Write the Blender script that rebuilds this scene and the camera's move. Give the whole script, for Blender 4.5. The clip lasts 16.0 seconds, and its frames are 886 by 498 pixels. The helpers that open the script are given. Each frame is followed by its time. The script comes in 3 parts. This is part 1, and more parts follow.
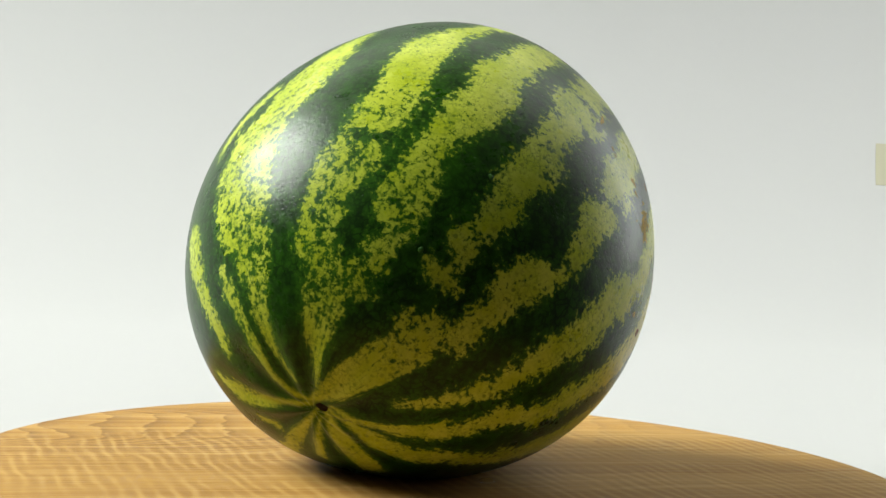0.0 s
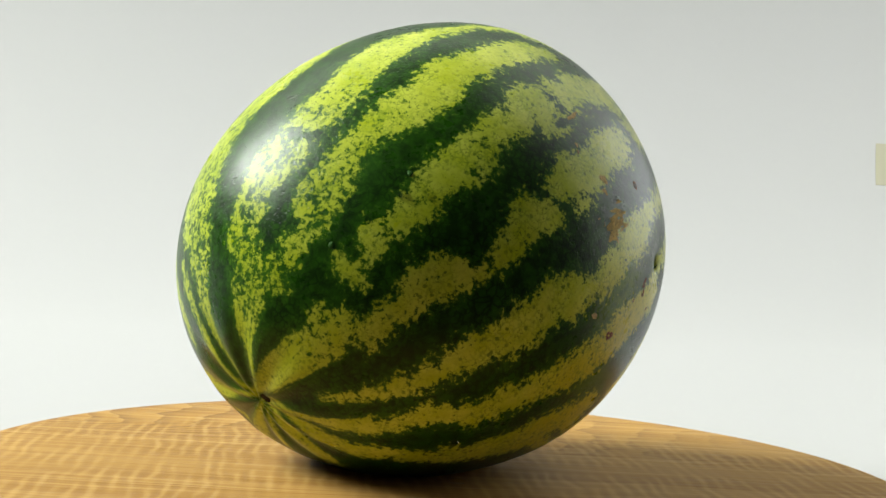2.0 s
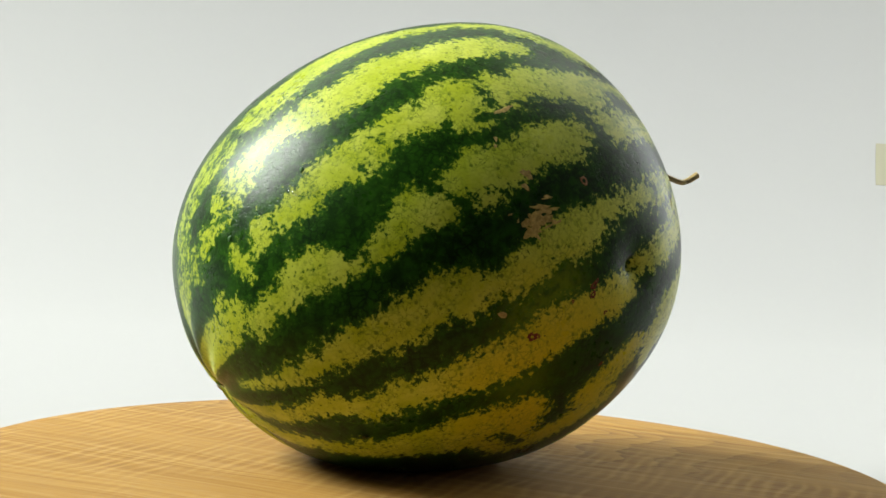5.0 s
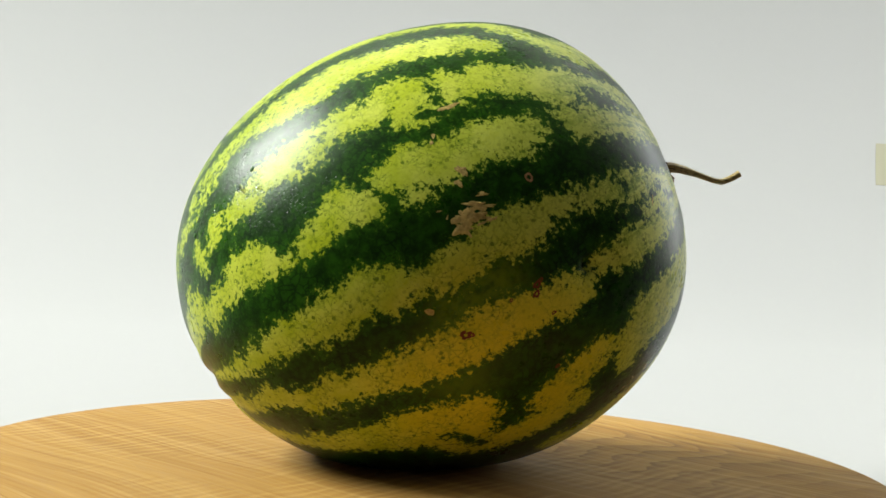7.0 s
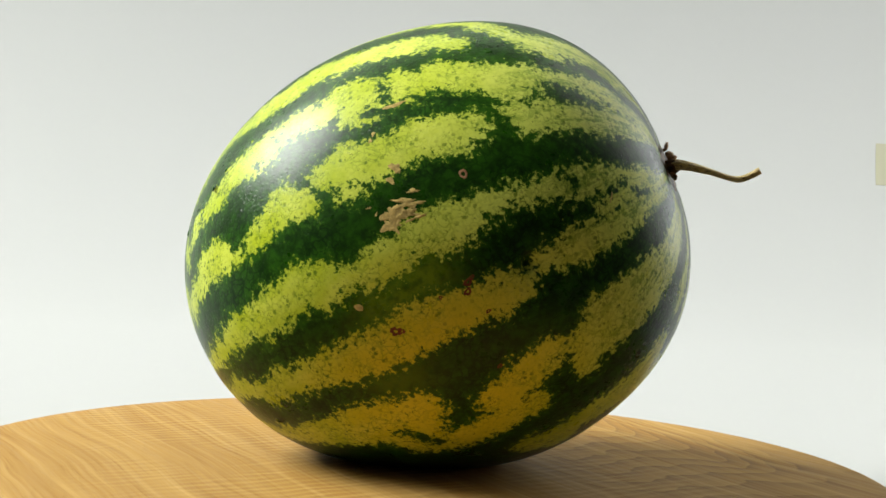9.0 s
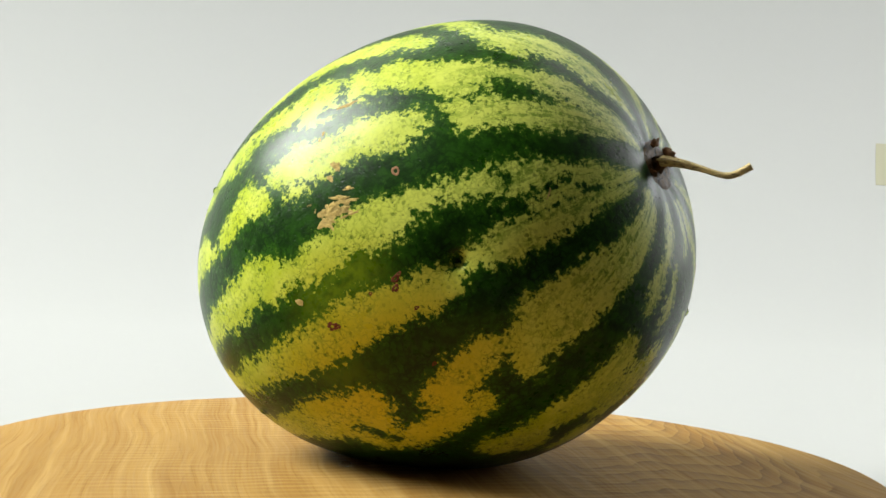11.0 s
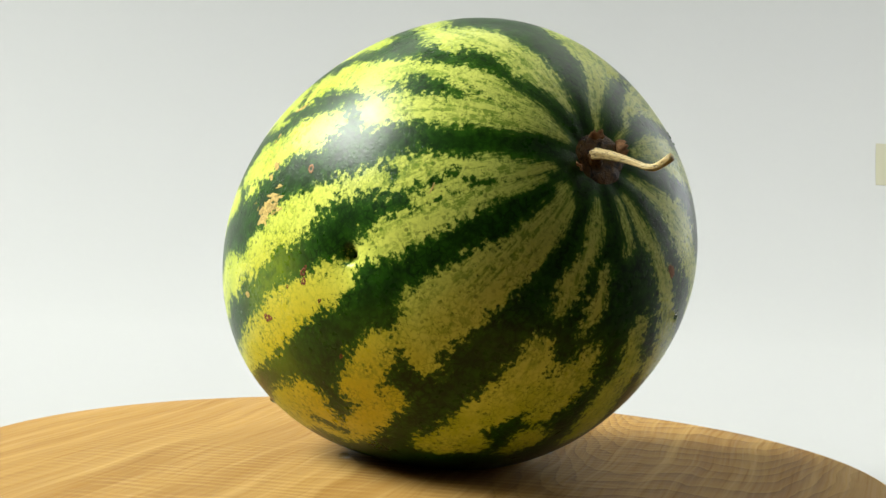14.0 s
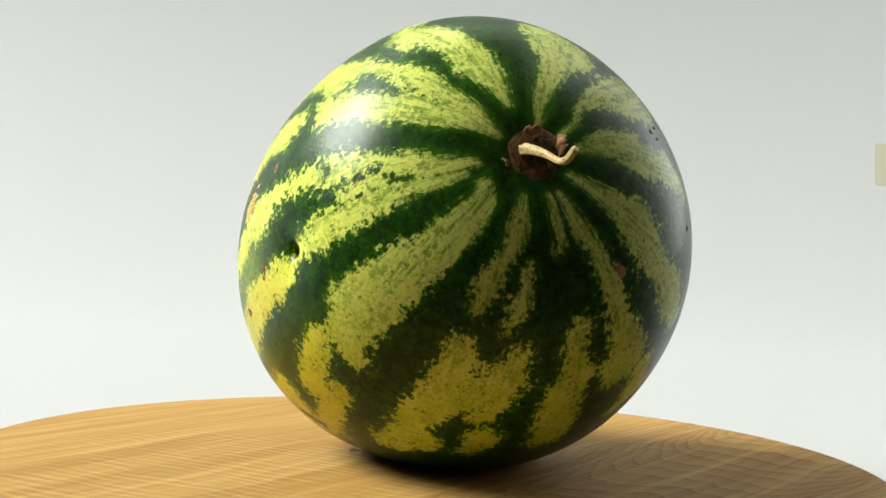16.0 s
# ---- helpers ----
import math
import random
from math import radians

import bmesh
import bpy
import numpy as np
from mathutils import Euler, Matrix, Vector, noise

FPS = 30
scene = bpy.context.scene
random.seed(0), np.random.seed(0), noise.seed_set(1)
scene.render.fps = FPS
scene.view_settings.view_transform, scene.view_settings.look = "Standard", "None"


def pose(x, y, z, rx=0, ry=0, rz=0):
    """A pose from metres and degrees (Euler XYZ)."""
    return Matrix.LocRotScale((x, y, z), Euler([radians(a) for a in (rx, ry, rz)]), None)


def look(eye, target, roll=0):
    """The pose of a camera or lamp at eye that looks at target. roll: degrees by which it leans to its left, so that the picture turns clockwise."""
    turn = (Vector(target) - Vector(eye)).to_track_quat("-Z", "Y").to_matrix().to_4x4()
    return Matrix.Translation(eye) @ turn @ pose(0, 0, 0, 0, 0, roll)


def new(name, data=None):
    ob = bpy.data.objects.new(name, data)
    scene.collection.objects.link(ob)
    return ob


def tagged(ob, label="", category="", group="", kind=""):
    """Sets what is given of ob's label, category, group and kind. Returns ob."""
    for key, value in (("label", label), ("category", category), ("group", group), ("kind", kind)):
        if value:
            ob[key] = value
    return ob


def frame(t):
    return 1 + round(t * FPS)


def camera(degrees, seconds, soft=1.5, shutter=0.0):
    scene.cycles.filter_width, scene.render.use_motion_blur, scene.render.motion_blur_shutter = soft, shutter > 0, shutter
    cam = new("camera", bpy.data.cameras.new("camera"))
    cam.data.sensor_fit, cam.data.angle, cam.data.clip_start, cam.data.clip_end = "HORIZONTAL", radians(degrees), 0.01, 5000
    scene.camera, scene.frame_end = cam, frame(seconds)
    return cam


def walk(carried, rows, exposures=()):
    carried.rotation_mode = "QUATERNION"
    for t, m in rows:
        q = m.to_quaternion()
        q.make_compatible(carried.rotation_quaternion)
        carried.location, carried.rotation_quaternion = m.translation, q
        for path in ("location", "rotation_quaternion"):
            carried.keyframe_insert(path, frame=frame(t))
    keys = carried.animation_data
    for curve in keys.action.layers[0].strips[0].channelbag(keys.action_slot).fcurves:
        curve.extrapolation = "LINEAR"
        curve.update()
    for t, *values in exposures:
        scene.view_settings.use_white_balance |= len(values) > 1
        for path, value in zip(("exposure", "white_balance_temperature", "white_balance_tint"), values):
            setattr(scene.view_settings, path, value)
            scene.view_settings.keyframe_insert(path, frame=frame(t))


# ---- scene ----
# Camera: stands still beside the board, 0.75 m from the turning axis.
cam = camera(35.62, 16.0)
EYE = (-0.0038, -0.7498, 0.1351)
PITCH, LEAN = -1.356, 2.625
STAND = pose(*EYE, 90 + PITCH, 0, 0) @ pose(0, 0, 0, 0, 0, LEAN)
walk(cam, [(0.0, STAND), (16.0, STAND)])

# ---- light ----
scene.view_settings.exposure = 0.0
world = bpy.data.worlds.new("sky")
scene.world = world
world.use_nodes = True
sky = world.node_tree.nodes.new("ShaderNodeTexSky")
sky.sky_type, sky.sun_disc = "NISHITA", False
sky.sun_elevation, sky.sun_rotation = radians(35), radians(200)
world.node_tree.links.new(sky.outputs["Color"], world.node_tree.nodes["Background"].inputs["Color"])
world.node_tree.nodes["Background"].inputs["Strength"].default_value = 0.1

# the window's opening in the wall beside the board
WX, WY0, WY1, WZ0, WZ1 = -7.0, -1.6, 3.6, 3.5, 9.6
# opening for an added fill lamp on the right; no window is known there
EY0, EY1, EZ0, EZ1 = 1.8, 4.4, 0.1, 2.6
X1, Y0, Y1, FLOOR, ROOF = 3.2, -3.4, 5.4, -0.0325, 10.2
lamp = bpy.data.lights.new("window_or_fill_light", "AREA")
lamp.shape, lamp.size, lamp.size_y = "RECTANGLE", WZ1 - WZ0, WY1 - WY0
lamp.energy, lamp.color = 3900.0, (0.96, 1.0, 0.93)
window_or_fill_light = new("window_or_fill_light", lamp)
window_or_fill_light.matrix_world = look((WX - 0.06, (WY0 + WY1) / 2, (WZ0 + WZ1) / 2), (0.4, (WY0 + WY1) / 2, (WZ0 + WZ1) / 2))

# added fill lamp: brightens the backdrop's right side and the melon's right rim
lamp = bpy.data.lights.new("window_or_fill_light", "AREA")
lamp.shape, lamp.size, lamp.size_y = "RECTANGLE", EZ1 - EZ0, EY1 - EY0
lamp.energy, lamp.color = 62.0, (1.0, 1.0, 0.96)
window_or_fill_light = new("window_or_fill_light", lamp)
window_or_fill_light.matrix_world = look((X1 + 0.06, (EY0 + EY1) / 2, (EZ0 + EZ1) / 2), (0.4, (EY0 + EY1) / 2, (EZ0 + EZ1) / 2))

# ---- material helpers ----
def nodes_of(name):
    mat = bpy.data.materials.new(name)
    mat.use_nodes = True
    nt = mat.node_tree
    return mat, nt, nt.nodes["Principled BSDF"]


class Web:
    """Short calls for building a node tree."""

    def __init__(self, nt):
        self.nt = nt

    def put(self, kind, **sockets):
        n = self.nt.nodes.new(kind)
        for key, value in sockets.items():
            s = n.inputs[int(key[1:])] if key[0] == "i" and key[1:].isdigit() else n.inputs[key.replace("_", " ")]
            self.set(s, value)
        return n

    def set(self, s, value):
        if isinstance(value, bpy.types.NodeSocket):
            self.nt.links.new(value, s)
        else:
            s.default_value = value

    def math(self, op, a, b=0.0, c=0.0, clamp=False):
        n = self.nt.nodes.new("ShaderNodeMath")
        n.operation, n.use_clamp = op, clamp
        for s, v in zip(n.inputs, (a, b, c)):
            self.set(s, v)
        return n.outputs[0]

    def mix(self, f, a, b, blend="MIX"):
        n = self.nt.nodes.new("ShaderNodeMix")
        n.data_type, n.blend_type = "RGBA", blend
        for s, v in zip((n.inputs[0], n.inputs[6], n.inputs[7]), (f, a, b)):
            self.set(s, v)
        return n.outputs[2]

    def step(self, v, lo, hi, a=0.0, b=1.0):
        n = self.nt.nodes.new("ShaderNodeMapRange")
        n.interpolation_type = "SMOOTHSTEP"
        for s, x in zip(n.inputs, (v, lo, hi, a, b)):
            self.set(s, x)
        return n.outputs[0]

    def noise(self, vec, scale, detail=4.0, rough=0.55, warp=0.0):
        n = self.put("ShaderNodeTexNoise", Vector=vec, Scale=scale, Detail=detail, Roughness=rough, Distortion=warp)
        return n.outputs["Fac"]

    def scaled(self, vec, s):
        n = self.nt.nodes.new("ShaderNodeMapping")
        self.set(n.inputs[0], vec)
        n.inputs["Scale"].default_value = s
        return n.outputs[0]

    def attribute(self, name):
        n = self.nt.nodes.new("ShaderNodeAttribute")
        n.attribute_name = name
        return n

    def place(self):
        return self.nt.nodes.new("ShaderNodeTexCoord").outputs["Object"]

    def bump(self, height, strength, distance, normal=None):
        n = self.put("ShaderNodeBump", Height=height, Strength=strength, Distance=distance)
        if normal is not None:
            self.set(n.inputs["Normal"], normal)
        return n.outputs[0]


def paint_material(name, colour, rough, grain=40.0, spread=0.04):
    """Matt paint or paper with faint blotches and a fine tooth."""
    mat, nt, p = nodes_of(name)
    w = Web(nt)
    at = w.place()
    big, fine = w.noise(at, 1.3, 3), w.noise(at, grain, 5)
    darker = tuple(c * (1 - spread) for c in colour)
    w.set(p.inputs["Base Color"], w.mix(w.math("MULTIPLY_ADD", fine, 0.3, w.math("MULTIPLY", big, 0.7)), (*darker, 1), (*colour, 1)))
    p.inputs["Roughness"].default_value = rough
    p.inputs["Specular IOR Level"].default_value = 0.25
    w.set(p.inputs["Normal"], w.bump(fine, 0.08, 0.001))
    return mat


def plain(name, colour, rough=0.6, spread=0.25, scale=300.0, bump=0.3):
    """A rough natural skin of one colour, mottled at two scales."""
    mat, nt, p = nodes_of(name)
    w = Web(nt)
    at = w.place()
    v = w.math("MULTIPLY_ADD", w.noise(at, scale, 6, 0.65), 0.6, w.math("MULTIPLY", w.noise(at, scale / 6, 3), 0.4))
    v = w.step(v, 0.3, 0.7)
    w.set(p.inputs["Base Color"], w.mix(v, (*[c * (1 - spread) for c in colour], 1), (*[min(1, c * (1 + spread)) for c in colour], 1)))
    p.inputs["Roughness"].default_value = rough
    p.inputs["Specular IOR Level"].default_value = 0.12
    w.set(p.inputs["Normal"], w.bump(v, bump, 0.0006))
    return mat


def part(name, bm, material, parent=None, label=""):
    """Links a bmesh as one mesh object under a thing or a part."""
    me = bpy.data.meshes.new(name)
    bm.to_mesh(me)
    bm.free()
    if material:
        me.materials.append(material)
    for f in me.polygons:
        f.use_smooth = True
    ob = new(name, me)
    ob.parent = parent
    return tagged(ob, label) if label else ob


def slab(bm, x0, x1, y0, y1, z0, z1):
    m = Matrix.Translation(((x0 + x1) / 2, (y0 + y1) / 2, (z0 + z1) / 2)) @ Matrix.Diagonal((x1 - x0, y1 - y0, z1 - z0, 1))
    return bmesh.ops.create_cube(bm, size=1, matrix=m)["verts"]


def box_object(name, boxes, material, label="", category="", parent=None):
    bm = bmesh.new()
    for b in boxes:
        slab(bm, *b)
    ob = part(name, bm, material, parent)
    for f in ob.data.polygons:
        f.use_smooth = False
    return tagged(ob, label, category, kind="" if parent else "structure")


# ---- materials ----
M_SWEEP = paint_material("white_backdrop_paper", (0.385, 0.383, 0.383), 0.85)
# paints of the unseen room, set dark or white to swallow or bounce fill
M_WALL = paint_material("grey_wall_paint", (0.035, 0.035, 0.034), 0.9)
M_CEIL = paint_material("grey_ceiling_paint", (0.07, 0.07, 0.068), 0.9)
M_WHITE = paint_material("white_wall_paint", (0.72, 0.72, 0.70), 0.9)
M_PALE = paint_material("off_white_wall_paint", (0.74, 0.74, 0.725), 0.9)
M_DARK = paint_material("charcoal_paint", (0.024, 0.023, 0.022), 0.9)


def wood_material():
    """Pale ash: long growth bands along x that bow into arches on one side, fine pores, and a cross ripple."""
    mat, nt, p = nodes_of("ash_wood")
    w = Web(nt)
    lay = w.nt.nodes.new("ShaderNodeMapping")
    w.set(lay.inputs[0], w.place())
    lay.inputs["Rotation"].default_value = (0, 0, radians(-17))
    at = lay.outputs[0]
    sep = w.put("ShaderNodeSeparateXYZ", Vector=at)
    x, y = sep.outputs[0], sep.outputs[1]
    wav = w.noise(w.scaled(at, (4, 7, 1)), 1.0, 2, 0.5)
    wav2 = w.noise(w.scaled(at, (16, 34, 1)), 1.0, 2, 0.5)
    yy = w.math("ADD", y, w.math("MULTIPLY_ADD", wav, 0.032, w.math("MULTIPLY", wav2, 0.0025)))
    # the slab cuts the rings flat near one edge (arches) and steeply elsewhere (straight lines)
    yc = w.math("ADD", yy, -0.155)
    dip = w.math("MULTIPLY", w.math("MULTIPLY_ADD", x, 0.62, -0.170), w.step(w.math("ABSOLUTE", yc), 0.13, 0.04))
    rad = w.math("SQRT", w.math("MULTIPLY_ADD", yc, yc, w.math("MULTIPLY", dip, dip)))
    ring = w.math("FRACT", w.math("MULTIPLY", w.math("ADD", rad, w.math("MULTIPLY", w.noise(w.scaled(at, (9, 16, 1)), 1.0, 3), 0.05)), 66.0))
    band = w.math("MULTIPLY", w.step(ring, 0.25, 0.9), w.step(ring, 1.0, 0.93))
    bowed = w.put("ShaderNodeCombineXYZ", X=x, Y=yy, Z=0.0).outputs[0]
    grain = w.noise(w.scaled(bowed, (10, 420, 1)), 1.0, 5, 0.6)
    broad = w.noise(w.scaled(bowed, (2.0, 26, 1)), 1.0, 3, 0.5)
    streak = w.noise(w.scaled(bowed, (3.0, 110, 1)), 1.0, 4, 0.62)
    base = w.mix(w.step(broad, 0.3, 0.7), (0.296, 0.154, 0.037, 1), (0.380, 0.219, 0.062, 1))
    arch = w.math("MULTIPLY", w.step(w.math("ABSOLUTE", yc), 0.115, 0.06, 0.12, 1.0), w.step(x, 0.20, 0.06, 0.3, 1.0))
    ridge = w.math("MULTIPLY", w.step(ring, 0.78, 0.95), w.step(ring, 1.0, 0.965))
    base = w.mix(w.math("MULTIPLY", w.math("MULTIPLY", band, w.step(wav, 0.3, 0.6, 0.25, 0.55)), arch), base, (0.173, 0.086, 0.028, 1))
    base = w.mix(w.math("MULTIPLY", w.math("MULTIPLY", ridge, w.step(wav2, 0.25, 0.65, 0.3, 1.0)), w.math("MULTIPLY", arch, 0.3)), base, (0.107, 0.049, 0.015, 1))
    base = w.mix(w.math("MULTIPLY", w.step(ring, 0.0, 0.22, 0.16, 0.0), arch), base, (0.484, 0.323, 0.138, 1))
    base = w.mix(w.step(streak, 0.44, 0.78, 0.0, 0.55), base, (0.567, 0.377, 0.141, 1))
    base = w.mix(w.step(streak, 0.42, 0.28, 0.0, 0.4), base, (0.229, 0.112, 0.034, 1))
    base = w.mix(w.step(grain, 0.56, 0.74, 0.0, 0.45), base, (0.194, 0.091, 0.029, 1))
    # curl: its sheen painted into the colour as light and dark waves across the grain, strong in a stretch through the
    # middle
    bow = w.math("MULTIPLY_ADD", w.noise(w.scaled(at, (22, 16, 1)), 1.0, 2, 0.5), 0.016, w.math("MULTIPLY_ADD", y, 0.10, x))
    wave = w.math("SINE", w.math("MULTIPLY", bow, 6.2832 / 0.0082))
    wave = w.math("MULTIPLY", wave, w.step(w.noise(w.scaled(at, (60, 22, 1)), 1.0, 2), 0.3, 0.65))
    where = w.step(w.noise(w.scaled(at, (5, 12, 1)), 1.0, 1), 0.30, 0.50)
    where = w.math("MULTIPLY", where, w.math("MULTIPLY", w.step(y, -0.21, -0.12), w.step(y, 0.16, 0.08)))
    curl = w.math("MULTIPLY", wave, where)
    base = w.mix(w.math("MULTIPLY", curl, 0.32, clamp=True), base, (0.578, 0.384, 0.141, 1))
    base = w.mix(w.math("MULTIPLY", curl, -0.32, clamp=True), base, (0.229, 0.114, 0.034, 1))
    w.set(p.inputs["Base Color"], base)
    w.set(p.inputs["Roughness"], w.step(grain, 0.3, 0.8, 0.42, 0.60))
    p.inputs["Specular IOR Level"].default_value = 0.05
    tooth = w.math("MULTIPLY_ADD", grain, -0.5, w.math("MULTIPLY", band, -0.25))
    w.set(p.inputs["Normal"], w.bump(tooth, 0.35, 0.0006))
    return mat


M_WOOD = wood_material()


# ---- the place: a white sweep, a window, and unseen walls toned to shape the light ----
BEND, SWEEP_Y, SWEEP_Z = 1.9, 3.0, -0.028
SWEEP_TURN = pose(0, 0, 0, 0, 0, 7)


def sweep_line(a):
    """Point of the sweep's curve, a degrees after it leaves the flat."""
    return SWEEP_Y - BEND + BEND * math.sin(radians(a)), SWEEP_Z + BEND - BEND * math.cos(radians(a))


def sheet(name, line, xs, material, thick):
    bm = bmesh.new()
    grid = [[bm.verts.new((x, y, z)) for y, z in line] for x in xs]
    for a, b in zip(grid, grid[1:]):
        for i in range(len(line) - 1):
            bm.faces.new((a[i], b[i], b[i + 1], a[i + 1]))
    ob = part(name, bm, material)
    th = ob.modifiers.new("thickness", "SOLIDIFY")
    th.thickness, th.offset = thick, -1
    return ob


# cut short in front and widened out of view to shape its bounce light
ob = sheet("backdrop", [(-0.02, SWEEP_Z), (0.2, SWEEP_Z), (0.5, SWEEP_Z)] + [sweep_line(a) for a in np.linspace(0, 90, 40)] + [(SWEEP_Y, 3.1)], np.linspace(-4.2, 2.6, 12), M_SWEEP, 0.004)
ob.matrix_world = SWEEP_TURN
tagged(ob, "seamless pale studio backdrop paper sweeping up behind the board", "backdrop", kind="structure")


def wall_tab():
    """A beige strip stuck to the sweep, leaning a little."""
    bm = bmesh.new()
    cols = []
    for x in (0.0, 0.05, 0.10):
        cols.append([bm.verts.new((1.1779 + x + 0.01148 * (a - 31.03), *sweep_line(a))) for a in np.linspace(31.03, 36.43, 8)])
    for a, b in zip(cols, cols[1:]):
        for i in range(7):
            bm.faces.new((a[i], b[i], b[i + 1], a[i + 1]))
    bmesh.ops.recalc_face_normals(bm, faces=bm.faces)
    ob = part("tape_strip", bm, paint_material("beige_tape", (0.340, 0.325, 0.240), 0.8))
    for f in ob.data.polygons:
        f.use_smooth = False
    th = ob.modifiers.new("thickness", "SOLIDIFY")
    th.thickness, th.offset = 0.002, 0
    ob.matrix_world = SWEEP_TURN
    return tagged(ob, "strip of beige tape stuck on the white backdrop", "tape")


wall_tab()
T = 0.12
# all out of view: added to close the room and shape its fill light
box_object("wall_west", [(WX - T, WX, Y0, WY0, FLOOR, ROOF), (WX - T, WX, WY1, Y1, FLOOR, ROOF), (WX - T, WX, WY0, WY1, FLOOR, WZ0), (WX - T, WX, WY0, WY1, WZ1, ROOF)], M_WALL, "plain grey wall with a window opening", "wall")
box_object("wall_east", [(X1, X1 + T, 0.5, EY0, FLOOR, ROOF), (X1, X1 + T, EY1, Y1, FLOOR, ROOF), (X1, X1 + T, EY0, EY1, FLOOR, EZ0), (X1, X1 + T, EY0, EY1, EZ1, ROOF)], M_PALE, "unseen white wall that bounces fill, with an opening for an added lamp", "wall")
box_object("wall_southeast", [(X1, X1 + T, Y0, 0.5, FLOOR, ROOF)], M_DARK, "unseen charcoal wall that keeps fill off the front", "wall")
box_object("wall_south", [(WX, X1, Y0 - T, Y0, FLOOR, ROOF)], M_DARK, "unseen charcoal wall that keeps fill off the front", "wall")
box_object("wall_north", [(WX, X1, Y1, Y1 + T, FLOOR, ROOF)], M_WHITE, "plain white wall", "wall")
box_object("ceiling", [(WX - T, X1 + T, Y0 - T, Y1 + T, ROOF, ROOF + 0.1)], M_CEIL, "unseen dark grey ceiling that cuts fill from above", "ceiling")
box_object("floor", [(WX - T, X1 + T, Y0 - T, Y1 + T, FLOOR - 0.1, FLOOR)], M_DARK, "unseen charcoal floor that cuts bounce on the front", "floor")


# ---- the round board ----
BOARD_R, BOARD_T = 0.2550, 0.026


def round_board():
    """Turned wooden disc with a softly rounded rim."""
    bm = bmesh.new()
    n, r = 256, 0.004
    prof = [(0.0, 0.0)] + [(s * BOARD_R, 0.0) for s in (0.3, 0.6, 0.85)] + [(BOARD_R - r + r * math.sin(a), -r + r * math.cos(a)) for a in np.linspace(0, math.pi / 2, 6)]
    prof += [(BOARD_R, -BOARD_T + r)] + [(BOARD_R - r + r * math.cos(a), -BOARD_T + r - r * math.sin(a)) for a in np.linspace(0.3, math.pi / 2, 4)] + [(0.0, -BOARD_T)]
    rings = []
    for rad, z in prof:
        if rad == 0:
            rings.append([bm.verts.new((0, 0, z))])
        else:
            rings.append([bm.verts.new((rad * math.cos(2 * math.pi * k / n), rad * math.sin(2 * math.pi * k / n), z)) for k in range(n)])
    for a, b in zip(rings, rings[1:]):
        for k in range(n):
            j = (k + 1) % n
            if len(a) == 1:
                bm.faces.new((a[0], b[k], b[j]))
            elif len(b) == 1:
                bm.faces.new((a[k], b[0], a[j]))
            else:
                bm.faces.new((a[k], b[k], b[j], a[j]))
    bmesh.ops.recalc_face_normals(bm, faces=bm.faces)
    return tagged(part("round_board", bm, M_WOOD), "round turning board of pale oiled ash with rippled grain", "board")


BOARD = round_board()
BOARD_REST = pose(0.002, -0.0126, 0.0006, 0.06, 0.36, 0)


# ---- the watermelon ----
# Its own space: z from the blossom end to the stem, x towards its upper side.
MELON_AT = (-0.0103, 0.0004, 0.1033)
MELON_X = Vector((-0.2067, -0.4228, 0.8824))
MELON_Y = Vector((0.8984, -0.4393, 0.0))
MELON_Z = Vector((0.3876, 0.7927, 0.4706))
# body: powers of the cosine from the stem end, then one, two and three lobes round the axis
ROUND = [0.12099, 0.00074, 0.01332, 0.00748, 0.02364, -0.00663, -0.02357]
LOBES = [0.01238, 0.00054, -0.008, -0.00143, 0.00662, 0.00161, 0.00013, -0.00045, 0.00512, -0.00079, -0.00224, 0.00054, -0.00007, 0.00059, 0.00032, 0.00142, 0.00464, -0.00062]


def melon_radius(d):
    """Radius of the fruit in the directions d (n x 3, of unit length)."""
    c = d[:, 2]
    s = np.sqrt(np.maximum(1 - c * c, 0))
    lon = np.arctan2(d[:, 1], d[:, 0])
    r = sum(k * c**i for i, k in enumerate(ROUND))
    it = iter(LOBES)
    for m in (1, 2, 3):
        for k in (0, 1, 2):
            r = r + s**m * c**k * (next(it) * np.cos(m * lon) + next(it) * np.sin(m * lon))
    return r


def unit(pol, lon):
    """Direction at pol degrees from the stem end and lon degrees round."""
    a, b = np.radians(pol), np.radians(lon)
    return np.stack([np.sin(a) * np.cos(b), np.sin(a) * np.sin(b), np.cos(a) + 0 * b], -1)


def on_skin(pol, lon, out=0.0):
    d = unit(np.atleast_1d(np.float64(pol)), np.atleast_1d(np.float64(lon)))
    return (d * (melon_radius(d) + out)[:, None])


def pit(d, pol, lon, deep, wide):
    """Hollow of that depth and width (metres) round one spot."""
    c = unit(np.float64(pol), np.float64(lon))
    ang = np.arccos(np.clip(d @ c, -1, 1)) * 0.12
    return -deep * np.exp(-0.5 * (ang / wide) ** 2)


DIMPLE = (58.3, 101.6)


